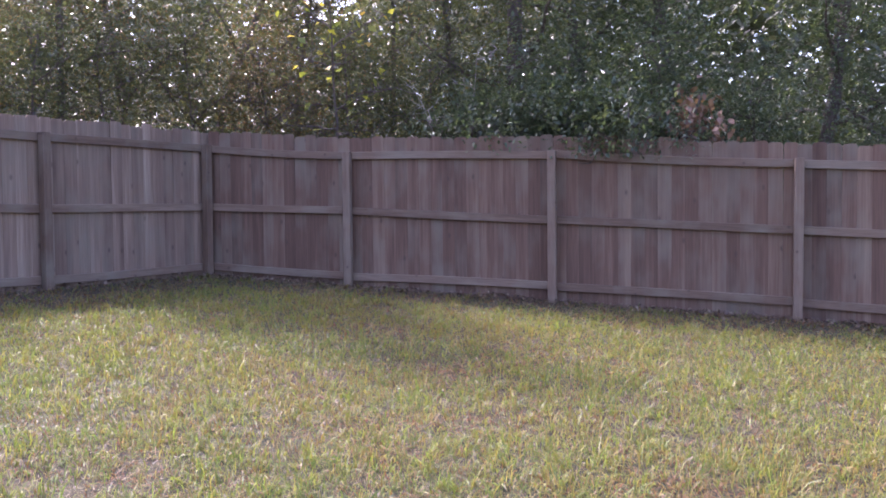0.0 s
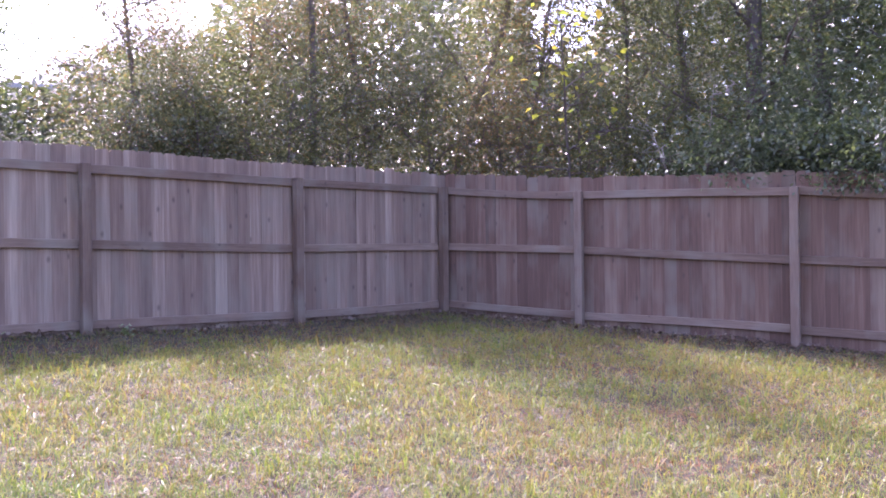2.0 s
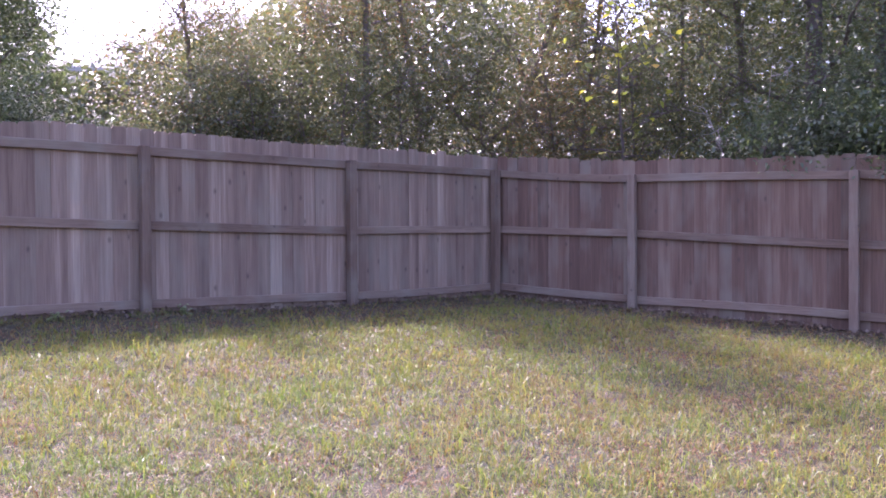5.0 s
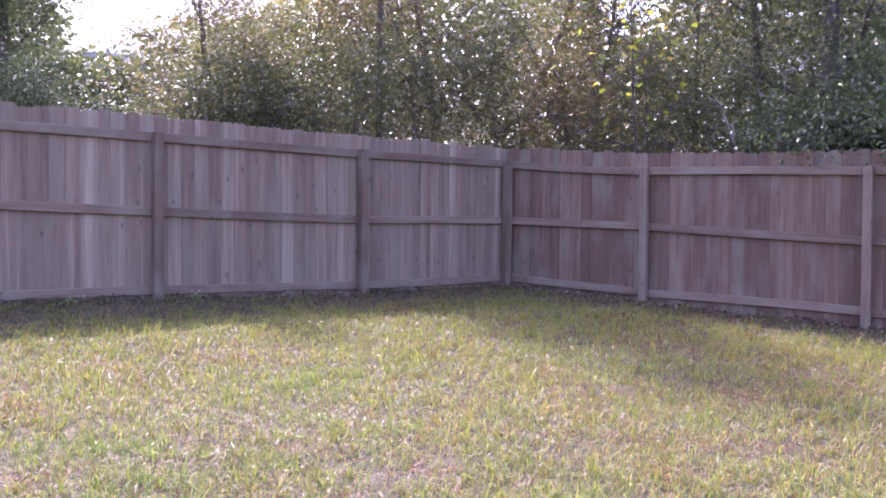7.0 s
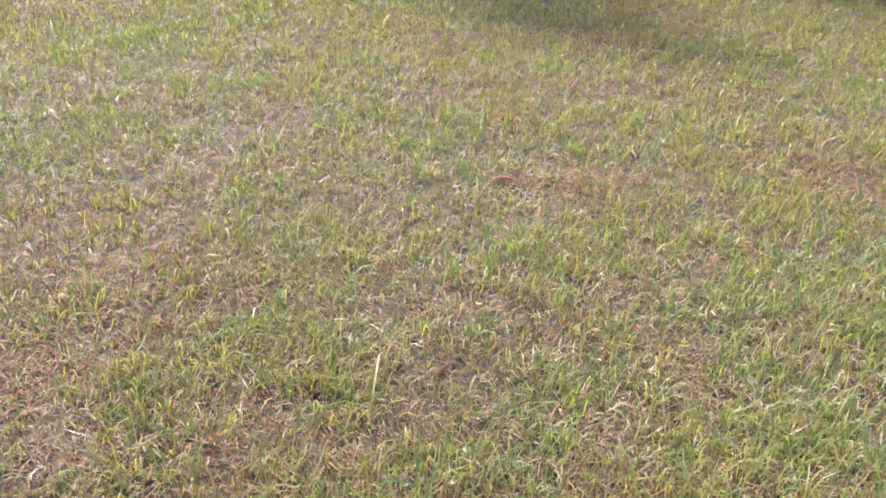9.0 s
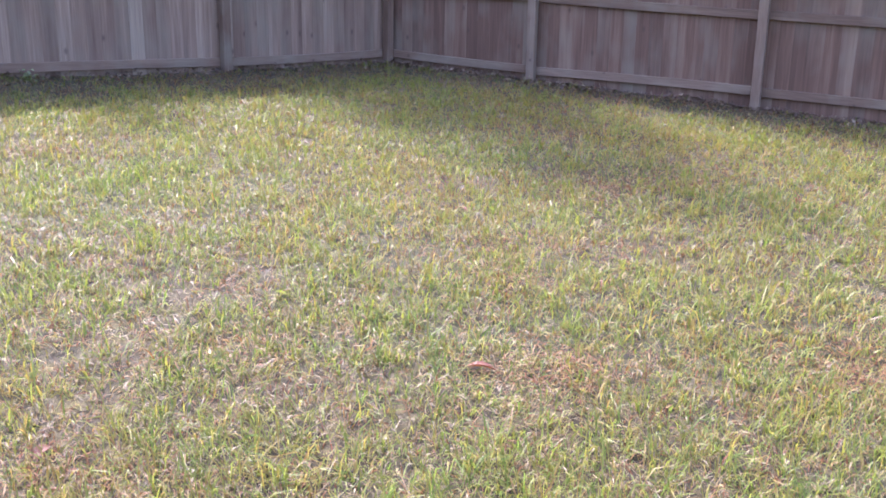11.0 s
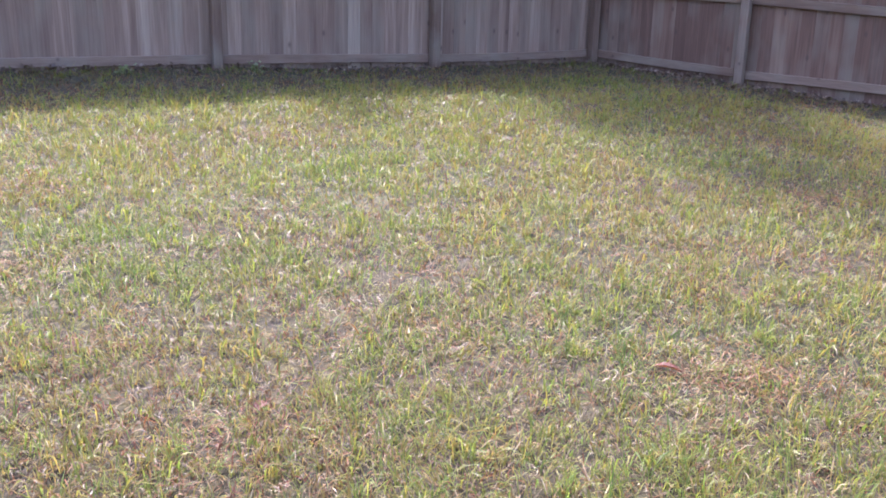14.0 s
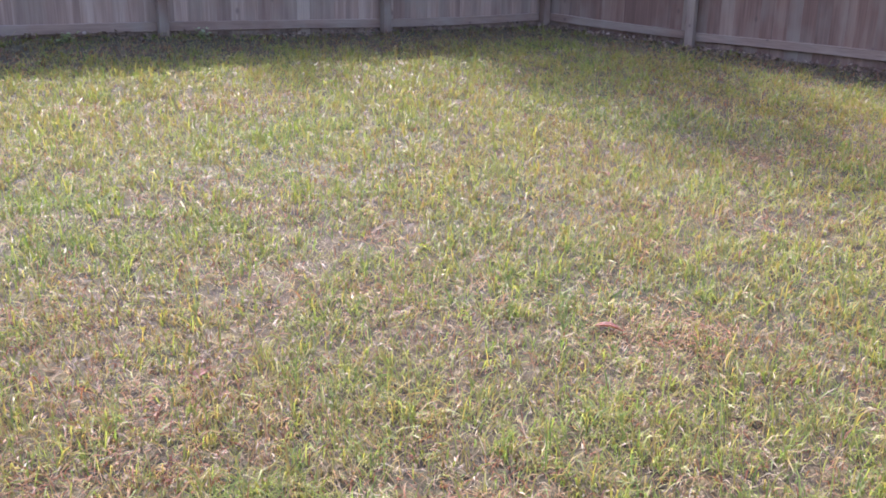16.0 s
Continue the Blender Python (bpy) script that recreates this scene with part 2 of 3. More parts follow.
# ---- ground: one sheet to the horizon ----
def axis(near0, near1, step, far):
    mid = np.arange(near0, near1 + 1e-6, step)
    out = np.geomspace(1, far, 14)
    return np.concatenate([near0 - out[::-1], mid, near1 + out])


gx, gy = axis(-16, 8, 0.25, 900), axis(-15, 6, 0.25, 900)
X, Y = np.meshgrid(gx, gy)
gv = np.c_[X.ravel(), Y.ravel(), ground_z(X, Y).ravel()]
nx, ny = len(gx), len(gy)
idx = np.arange(nx * ny).reshape(ny, nx)
quads = np.stack([idx[:-1, :-1], idx[:-1, 1:], idx[1:, 1:], idx[1:, :-1]], -1).reshape(-1, 4)
ground = array_mesh("ground", gv, quads.ravel(), np.full(len(quads), 4), M_SOIL)
ground.data.polygons.foreach_set("use_smooth", [True] * len(quads))
tagged(ground, "patchy lawn soil with dry thatch", "ground", kind="structure")

# ---- fences: posts in front, three rails behind them, dog-eared pickets behind the rails ----
# x, y of each post, and the height of the picket tops, the mid rail's lower edge and the bottom rail's lower edge
BACK = [(-11.95, 0.0, 1.95, 1.09, 0.10), (-9.50, 0.0, 1.90, 1.03, 0.10), (-7.045, 0.0, 1.86, 0.955, 0.09), (-4.506, 0.0, 1.845, 0.858, 0.085),
        (-2.138, 0.0, 1.785, 0.790, 0.055), (0.0, 0.0, 1.765, 0.792, 0.065)]
SIDE = [(0.0, 0.0, 1.765, 0.792, 0.065), (0.639, -1.693, 1.635, 0.735, -0.04), (1.451, -3.955, 1.59, 0.612, -0.13), (2.345, -6.352, 1.435, 0.482, -0.27),
        (3.20, -8.64, 1.30, 0.34, -0.42), (4.05, -10.92, 1.15, 0.20, -0.56)]
rng = random.Random(5)


def picket_mesh(width, seed, mat):
    """A dog-eared board, one metre tall, its foot at the origin."""
    r = random.Random(seed)
    h, ear, d = width / 2, 0.013, 0.0155
    prof = [(-h, 0), (h, 0), (h + r.uniform(-.001, .001), 0.5), (h, 1 - ear), (h - 0.02, 1), (-h + 0.02, 1), (-h, 1 - ear), (-h + r.uniform(-.001, .001), 0.5)]
    cup = r.uniform(-0.002, 0.002)
    verts = [(x, cup * (1 if 0.3 < z < 0.7 else 0), z) for x, z in prof] + [(x, d + cup * (1 if 0.3 < z < 0.7 else 0), z) for x, z in prof]
    n = len(prof)
    faces = [tuple(range(n)), tuple(range(2 * n - 1, n - 1, -1))] + [(i, i + n, (i + 1) % n + n, (i + 1) % n) for i in range(n)]
    me = bpy.data.meshes.new("picket")
    me.from_pydata(verts, [], faces)
    me.materials.append(mat)
    return me


PICKETS = [picket_mesh(0.139, s, M_PICKET) for s in range(6)]
# side fence boards: reddish wood, shade of the trees included in the tone
PICKETS_RED_SHADED = [picket_mesh(0.139, s, M_PICKET_RED_SHADED) for s in range(6)]


def beam(name, a, b, height, depth, mat, parent, seed, wobble=0.006):
    """A sawn rail from a to b (lower edges), with softened edges, a little warped. Local x runs along it."""
    r = random.Random(seed)
    a, b = Vector(a), Vector(b)
    length = (b - a).length
    bev, n = 0.005, 7
    prof = [(0, bev), (0, height - bev), (bev, height), (depth - bev, height), (depth, height - bev), (depth, bev), (depth - bev, 0), (bev, 0)]
    bow, dip = r.uniform(-wobble, wobble), r.uniform(-wobble, wobble)
    verts, faces, m = [], [], len(prof)
    for i in range(n):
        s = i / (n - 1)
        k = math.sin(math.pi * s)
        for y, z in prof:
            verts.append((length * s, y + bow * 0.2 * k, z + dip * k * 1.6 + r.uniform(-.0012, .0012)))
    for i in range(n - 1):
        for j in range(m):
            faces.append((i * m + j, (i + 1) * m + j, (i + 1) * m + (j + 1) % m, i * m + (j + 1) % m))
    faces += [tuple(range(m)), tuple(range(n * m - 1, (n - 1) * m - 1, -1))]
    ob = link_mesh(name, verts, faces, mat, parent)
    d = (b - a).normalized()
    side = Vector((0, 0, 1)).cross(d).normalized()
    up = d.cross(side)
    ob.matrix_local = parent.matrix_world.inverted() @ (Matrix.Translation(a) @ Matrix((d, side, up)).transposed().to_4x4())
    return ob


def post_mesh(height):
    h, bev = 0.046, 0.006
    ring = [(-h + bev, -h), (h - bev, -h), (h, -h + bev), (h, h - bev), (h - bev, h), (-h + bev, h), (-h, h - bev), (-h, -h + bev)]
    verts = [(x, y, 0) for x, y in ring] + [(x, y, height - 0.004) for x, y in ring] + [(x * 0.93, y * 0.93, height) for x, y in ring]
    faces = [tuple(reversed(range(8)))] + [(r * 8 + i, r * 8 + (i + 1) % 8, r * 8 + 8 + (i + 1) % 8, r * 8 + 8 + i) for r in range(2) for i in range(8)] + [tuple(range(16, 24))]
    me = bpy.data.meshes.new("post")
    me.from_pydata(verts, [], faces)
    me.materials.append(M_POST)
    return me


def build_fence(plan, label, first_post, seed, boards, close=False):
    """plan runs so that the yard lies to the right of its direction of travel."""
    r = random.Random(seed)
    root = thing("wooden_fence", (plan[0][0], plan[0][1], float(ground_z(plan[0][0], plan[0][1]))), label, "fence", "yard fences")
    bpy.context.view_layer.update()
    inv = root.matrix_world.inverted()
    for i, (x, y, top, mid, low) in enumerate(plan):
        if i < first_post:
            continue
        g = float(ground_z(x, y))
        p = new("post", post_mesh(top - 0.165 - g + 0.12 + r.uniform(-.01, .01)))
        p.parent = root
        turn = math.atan2(plan[-1][1] - plan[0][1], plan[-1][0] - plan[0][0])
        p.matrix_local = inv @ Matrix.Translation((x, y, g - 0.12)) @ Euler((r.uniform(-.006, .006), r.uniform(-.008, .008), turn)).to_matrix().to_4x4()
    for i, (p0, p1) in enumerate(zip(plan, plan[1:])):
        a, b = Vector(p0[:2]), Vector(p1[:2])
        d = (b - a).normalized()
        out = Vector((-d.y, d.x))
        face = out * 0.047
        for k, (z0, z1) in enumerate(((p0[4], p1[4]), (p0[3], p1[3]), (p0[2] - 0.255, p1[2] - 0.255))):
            w = 0.004 if k == 1 else 0.008
            qa, qb = a + face + d * 0.002, b + face - d * 0.002
            beam("rail", (*qa, z0 + r.uniform(-w, w)), (*qb, z1 + r.uniform(-w, w)), 0.089, 0.038, M_RAIL, root, seed * 100 + i * 10 + k, 0.012 if k == 2 else 0.008)
        length = (b - a).length
        n = round(length / 0.1415)
        turn = math.atan2(d.y, d.x)
        for k in range(n + (1 if close and i == len(plan) - 2 else 0)):
            s = (k + 0.5) / n
            q = a + (b - a) * s + out * (0.087 + 0.0022 * (k % 2) + r.uniform(0, 0.0015))
            top = p0[2] + (p1[2] - p0[2]) * s + r.gauss(0, 0.009)
            foot = float(ground_z(q.x, q.y)) - 0.015
            ob = new("picket", boards[r.randrange(6)])
            ob.parent = root
            ob.matrix_local = inv @ (Matrix.LocRotScale((q.x, q.y, foot), Euler((0, r.gauss(0, 0.0018), turn)), (length / n / 0.1368, 1, top - foot)))
    return root


build_fence(BACK, "weathered brown wooden privacy fence along the back of the lawn", 0, 3, PICKETS, True)
build_fence(SIDE, "weathered reddish-brown wooden privacy fence in tree shade", 1, 4, PICKETS_RED_SHADED)
bpy.context.view_layer.update()


# ---- trees ----
def tube(points, radii, sides=7):
    verts, faces = [], []
    for i, (p, rad) in enumerate(zip(points, radii)):
        t = (points[min(i + 1, len(points) - 1)] - points[max(i - 1, 0)]).normalized()
        u = t.cross(Vector((0.31, 0.95, 0.05))).normalized()
        v = t.cross(u)
        for k in range(sides):
            ang = 2 * math.pi * k / sides
            verts.append(p + (u * math.cos(ang) + v * math.sin(ang)) * rad)
    for i in range(len(points) - 1):
        for k in range(sides):
            faces.append((i * sides + k, i * sides + (k + 1) % sides, (i + 1) * sides + (k + 1) % sides, (i + 1) * sides + k))
    faces.append(tuple(range((len(points) - 1) * sides, len(points) * sides)))
    return verts, faces


def wander(r, start, direction, length, steps, bend, lift=0.0):
    pts, d, p = [Vector(start)], Vector(direction).normalized(), Vector(start)
    for _ in range(steps):
        d = (d + Vector((r.gauss(0, bend), r.gauss(0, bend), r.gauss(0, bend) + lift))).normalized()
        p = p + d * (length / steps)
        pts.append(p.copy())
    return pts


def leaf_cloud(name, centres, spread, count, size, mat, parent, seed, droop=0.3, slim=0.5, min_height=0.0):
    """Many folded leaves scattered round the twig ends; each leaf is an island of two faces."""
    g = np.random.default_rng(seed)
    centres = np.asarray(centres, float)
    pick = g.integers(0, len(centres), count)
    pos = centres[pick] + g.normal(0, 1, (count, 3)) * np.asarray(spread)
    if parent is not None and min_height:
        # no leaf grows through the pickets: on the yard side they hang only over the top
        w = pos + np.array(parent.location)
        hidden = (w[:, 1] < 0.2) & (w[:, 0] < -0.377 * w[:, 1] + 0.22) & (w[:, 2] < 1.765 + 0.052 * w[:, 1] - min_height)
        pos = pos[~hidden]
        count = len(pos)
    yaw = g.uniform(0, 2 * np.pi, count)
    pitch = g.normal(-droop, 0.5, count)
    ax = np.c_[np.cos(yaw) * np.cos(pitch), np.sin(yaw) * np.cos(pitch), np.sin(pitch)]
    side = np.c_[-np.sin(yaw), np.cos(yaw), np.zeros(count)]
    roll = g.normal(0, 0.55, count)
    nrm = np.cross(ax, side)
    side = side * np.cos(roll)[:, None] + nrm * np.sin(roll)[:, None]
    nrm = np.cross(ax, side)
    s = (size * g.uniform(0.6, 1.35, count))[:, None]
    w = s * slim * 0.5
    v = np.stack([pos, pos + ax * s * 0.45 + side * w + nrm * w * 0.25, pos + ax * s, pos + ax * s * 0.45 - side * w + nrm * w * 0.25], 1)
    base = np.arange(count)[:, None] * 4
    loops = np.concatenate([base + [0, 1, 2], base + [0, 2, 3]], 1)
    return array_mesh(name, v.reshape(-1, 3), loops.ravel(), np.full(count * 2, 3), mat, parent)


def tree(kind, x, y, height, girth, crown_low, reach, leaves, leaf_size, mat, label, seed, lean=(0, 0), limbs=16, bark=None, spread=0.32, slim=0.5, droop=0.3, steep=0.5, group="woods behind the fence", bend=0.03, hang=0.01):
    """A tapered trunk, limbs with twigs, and a crown of separate leaves round the twigs."""
    r = random.Random(seed)
    z = float(ground_z(x, y))
    root = thing(kind, (x, y, z), label, "tree" if kind == "tree" else "shrub", group)
    trunk = wander(r, (0, 0, -0.1), (lean[0], lean[1], 1), height, 12, bend, 0.05)
    radii = [girth * (1 - 0.86 * i / 12) * (1.35 if i == 0 else 1) for i in range(13)]
    V, F = tube(trunk, radii, 9)
    ends = []

    def add(pts, r0, r1, sides=5):
        v, f = tube(pts, [r0 + (r1 - r0) * i / (len(pts) - 1) for i in range(len(pts))], sides)
        o = len(V)
        V.extend(v)
        F.extend(tuple(k + o for k in q) for q in f)

    for k in range(limbs):
        s = crown_low + (0.97 - crown_low) * (k + r.random() * 0.8) / limbs
        q = s * 12
        i = min(int(q), 11)
        start = trunk[i].lerp(trunk[i + 1], q - i)
        ang = k * 2.4 + r.uniform(-.5, .5)
        length = reach * (1.15 - 0.75 * max(0, (s - crown_low) / (1 - crown_low))) * r.uniform(0.65, 1.15)
        pts = wander(r, start, (math.cos(ang), math.sin(ang), steep * r.uniform(0.3, 1.3)), length, 6, 0.16, 0.03)
        rad = max(radii[i] * 0.42, 0.012)
        add(pts, rad, 0.006)
        for j in (2, 3, 4, 5, 6):
            ends.append(pts[j])
            for _ in range(2):
                d = Vector((r.gauss(0, 1), r.gauss(0, 1), r.gauss(0.15, 0.7)))
                tw = wander(r, pts[j], d, length * r.uniform(0.22, 0.42), 3, 0.2)
                add(tw, 0.007, 0.003, 3)
                ends += [tw[2], tw[3]]
    ends.append(trunk[-1])
    t = link_mesh("trunk", V, F, bark or M_BARK, root, True)
    if leaves:
        leaf_cloud("crown", [tuple(e) for e in ends], spread, leaves, leaf_size, mat, root, seed, droop, slim, hang)
    return root


EYE = (-7.82, -9.03)


def polar(az, dist):
    return EYE[0] + dist * math.sin(radians(az)), EYE[1] + dist * math.cos(radians(az))


GLOSSY = "tree with small glossy dark green leaves behind the fence"
# azimuth, distance, height, girth, crown start, reach, leaves, leaf size, material, label
PLAN = [
    (7.5, 16.0, 7.5, 0.12, 0.20, 1.8, 22000, 0.08, M_LEAF_SOFT, "leafy green tree behind the back fence"),
    (11.8, 15.0, 6.8, 0.11, 0.16, 1.25, 34000, 0.075, M_LEAF_SOFT, "leafy green tree beside a gap of bright sky"),
    (2.0, 15.0, 6.0, 0.10, 0.2, 1.8, 9000, 0.085, M_LEAF_SOFT, "leafy green tree behind the back fence"),
    (23.0, 12.8, 3.0, 0.05, 0.22, 0.85, 13000, 0.062, M_LEAF, "low glossy-leaved tree behind the fence"),
    (23.4, 12.6, 5.4, 0.055, 0.24, 1.5, 12500, 0.06, M_LEAF_RED, "slender thinly leaved tree with a dark straight trunk"),
    (25.5, 13.2, 3.9, 0.06, 0.2, 1.3, 19000, 0.062, M_LEAF, "low glossy-leaved tree behind the fence"),
    (29.5, 13.6, 4.1, 0.07, 0.18, 1.2, 17000, 0.064, M_LEAF, GLOSSY),
    (33.2, 13.2, 9.0, 0.065, 0.14, 1.6, 24000, 0.066, M_LEAF_RED, "tree with thinning reddish leaves behind the fence"),
    (37.0, 14.2, 8.3, 0.07, 0.15, 1.8, 24000, 0.068, M_LEAF, GLOSSY),
    (41.0, 13.8, 8.5, 0.075, 0.15, 1.7, 24000, 0.068, M_LEAF, GLOSSY),
    (46.0, 14.6, 6.5, 0.055, 0.14, 1.5, 18000, 0.066, M_LEAF_RED, "thinning tree with fine bare twigs"),
    (51.5, 14.2, 6.5, 0.055, 0.14, 1.5, 18000, 0.066, M_LEAF, GLOSSY),
    (56.0, 14.5, 8.5, 0.085, 0.14, 1.9, 22000, 0.07, M_LEAF, GLOSSY),
    (59.2, 13.3, 9.0, 0.16, 0.22, 1.9, 20000, 0.07, M_LEAF, "tall tree with a thick dark trunk"),
    (64.0, 12.9, 8.0, 0.12, 0.14, 1.8, 24000, 0.075, M_LEAF_SOFT, "dense dark green tree close behind the fence"),
    (70.0, 12.6, 8.0, 0.12, 0.14, 1.9, 26000, 0.08, M_LEAF_SOFT, "dense dark green tree close behind the fence"),
    (76.5, 13.0, 8.0, 0.13, 0.14, 2.0, 24000, 0.08, M_LEAF_SOFT, "dense dark green tree close behind the fence"),
    (84.0, 13.0, 8.0, 0.13, 0.14, 2.0, 14000, 0.085, M_LEAF_SOFT, "dense dark green tree close behind the fence"),
]
for i, (az, dist, h, girth, low, reach, n, size, mat, label) in enumerate(PLAN):
    x, y = polar(az, dist)
    tree("tree", x, y, h, girth, low, reach, int(n * 1.22), size * 0.79, mat, label, 40 + i, spread=0.17 if az == 23.4 else 0.32, bend=0.025 if az in (23.4, 33.2, 59.2) else 0.08)
# undergrowth just behind the pickets
for i, (az, dist, h, reach, n, mat) in enumerate(((11, 12.0, 2.4, 0.9, 11000, M_LEAF_SOFT), (14.0, 12.1, 2.4, 0.62, 15000, M_LEAF_SOFT), (18.2, 12.0, 1.95, 0.62, 9000, M_LEAF_SOFT), (22.5, 11.7, 2.5, 0.75, 9000, M_LEAF), (27, 12.0, 2.9, 1.0, 9000, M_LEAF),
                                                 (31.5, 12.2, 3.0, 1.0, 9000, M_LEAF), (36, 12.7, 3.1, 1.0, 9000, M_LEAF), (40.5, 13.2, 3.2, 1.1, 9000, M_LEAF), (45, 13.2, 3.2, 1.1, 9000, M_LEAF_RED),
                                                 (49.5, 12.9, 3.2, 1.1, 9000, M_LEAF), (54.5, 12.6, 3.0, 1.0, 9000, M_LEAF), (61.5, 11.7, 2.9, 0.9, 9000, M_LEAF_SOFT), (67, 11.5, 3.0, 0.9, 9000, M_LEAF_SOFT),
                                                 (73, 11.6, 2.8, 0.9, 9000, M_LEAF_SOFT), (80, 11.9, 2.9, 0.9, 7000, M_LEAF_SOFT))):
    x, y = polar(az, dist)
    tree("shrub", x, y, h, 0.035, 0.2, reach, int(n * 1.25), 0.045, mat, "dense evergreen shrub pressed against the back of the fence", 90 + i, limbs=14, spread=0.26, group="undergrowth")

for i, (az, dist, h) in enumerate(((59.5, 11.15, 2.5), (62.0, 10.95, 2.5), (64.5, 10.85, 2.5), (67.0, 10.9, 2.45), (57.0, 11.45, 2.4))):
    x, y = polar(az, dist)
    tree("shrub", x, y, h, 0.03, 0.66, 0.62, 4200, 0.06, M_LEAF_SOFT, "dark leafy shrub spilling over the fence top", 150 + i, limbs=12, spread=0.15, droop=0.5, steep=0.1, group="undergrowth", hang=0.2)

# sapling with a few large yellow leaves, and a pale bare stem
x, y = polar(49.5, 12.4)
tree("tree", x, y, 4.2, 0.03, 0.42, 0.95, 130, 0.11, M_LEAF_YELLOW, "sapling with large yellowing leaves", 131, limbs=9, spread=0.2, slim=0.75, bend=0.24)
x, y = polar(55.7, 11.6)
tree("tree", x, y, 3.1, 0.017, 0.45, 0.7, 260, 0.06, M_LEAF, "thin sapling with a pale crooked stem", 132, limbs=6, bark=M_PALEBARK, bend=0.1)


def arching_shrub(x, y, count, height, seed, label):
    """Long bare canes that rise together, arch over and fork near their ends."""
    r = random.Random(seed)
    root = thing("shrub", (x, y, float(ground_z(x, y))), label, "shrub", "undergrowth")
    for k in range(count):
        a = 0.36 + r.choice((-1, 1)) * r.uniform(0.2, 1.25)
        pts = wander(r, (r.gauss(0, 0.08), r.gauss(0, 0.08), -0.05), (math.cos(a) * 0.12, math.sin(a) * 0.12, 1), height * r.uniform(0.75, 1.1), 9, 0.035)
        out = Vector((math.cos(a), math.sin(a), 0))
        pts = [p + out * (0.55 * (i / 9) ** 2.4) - Vector((0, 0, 0.5 * (i / 9) ** 4)) for i, p in enumerate(pts)]
        V, F = tube(pts, [0.0075 * (1 - 0.75 * i / 9) for i in range(10)], 5)
        for i in (5, 6, 7, 8):
            d = out * r.uniform(0.5, 1.0) + Vector((r.gauss(0, 0.25), r.gauss(0, 0.25), r.uniform(-0.2, 0.8)))
            v, f = tube(wander(r, pts[i], d, r.uniform(0.25, 0.55), 4, 0.14), [0.0035, 0.003, 0.0025, 0.002, 0.0015], 4)
            F += [tuple(q + len(V) for q in fc) for fc in f]
            V += v
        link_mesh("cane", V, F, M_PALEBARK, root, True)
    return root


x, y = polar(55.7, 11.25)
arching_shrub(x, y, 4, 2.9, 171, "leafless shrub of pale arching canes behind the fence")
x, y = polar(53.0, 11.6)
arching_shrub(x, y, 4, 3.3, 172, "leafless shrub of pale arching canes behind the fence")
x, y = polar(70.0, 11.05)
tree("shrub", x, y, 2.35, 0.02, 0.78, 0.5, 300, 0.09, M_LEAF_DEAD, "brown withered spray hanging over the fence top", 133, limbs=6, spread=0.10, slim=0.7, droop=0.9, group="undergrowth", hang=0.3)


# ---- distant woods and a neighbour's roof ----
def far_woods(az0, az1, near, far, n, size, seed, label):
    """Foliage further back, its skyline given as azimuth and height angle."""
    g = np.random.default_rng(seed)
    az = g.uniform(az0, az1, n)
    dist = g.uniform(near, far, n)
    line = np.interp(az, (-12, 11, 14.5, 15.5, 18.5, 20, 26.5, 29, 45, 47, 50, 52, 104), (11, 13, 12, 8.6, 8.7, 10.4, 11.5, 15, 16.5, 10.5, 11, 16.5, 18))
    line = line * (1 + 0.05 * np.sin(az * 2.9) + 0.04 * np.sin(az * 7.3 + 1))
    z = 0.8 + dist * np.tan(np.radians(line)) * g.uniform(0.02, 1, n)
    a = np.radians(az)
    pts = np.c_[EYE[0] + dist * np.sin(a), EYE[1] + dist * np.cos(a), z]
    ob = leaf_cloud("far_woods", pts, 0.2, n, size, M_FAR, None, seed + 1, 0.3, 0.6)
    tagged(ob, label, "woods", kind="stuff")


far_woods(23, 104, 20, 33, 66000, 0.36, 8, "dense woodland foliage further back")
far_woods(-8, 24, 22, 27, 50000, 0.25, 18, "low green thicket in front of the neighbouring house")


def neighbour_house():
    x, y = polar(24.4, 34.0)
    root = thing("neighbour_house", (x, y, float(ground_z(x, y))), "neighbouring two-storey house with a pale hipped roof behind the trees", "house")
    w, d, h, rise, o, t = 9.0, 7.0, 5.6, 2.6, 0.45, 0.14
    v = [(sx * w / 2, sy * d / 2, z) for z in (-0.2, h) for sx, sy in ((-1, -1), (1, -1), (1, 1), (-1, 1))]
    f = [(i, (i + 1) % 4, (i + 1) % 4 + 4, i + 4) for i in range(4)]
    link_mesh("wall", v, f, M_SIDING, root)
    a, b, low, run = w / 2 + o, d / 2 + o, h - 0.15, w / 2 - d / 2
    v = []
    for z in (0, t):
        v += [(-a, -b, low + z), (a, -b, low + z), (a, b, low + z), (-a, b, low + z), (-run, 0, h + rise + z), (run, 0, h + rise + z)]
    f = [(6, 7, 11, 10), (8, 9, 10, 11), (7, 8, 11), (9, 6, 10), (1, 0, 4, 5), (3, 2, 5, 4), (2, 1, 5), (0, 3, 4)] + [(i, (i + 1) % 4, (i + 1) % 4 + 6, i + 6) for i in range(4)]
    link_mesh("roof", v, f, M_ROOF, root)
    root.rotation_euler = (0, 0, radians(-20))


neighbour_house()


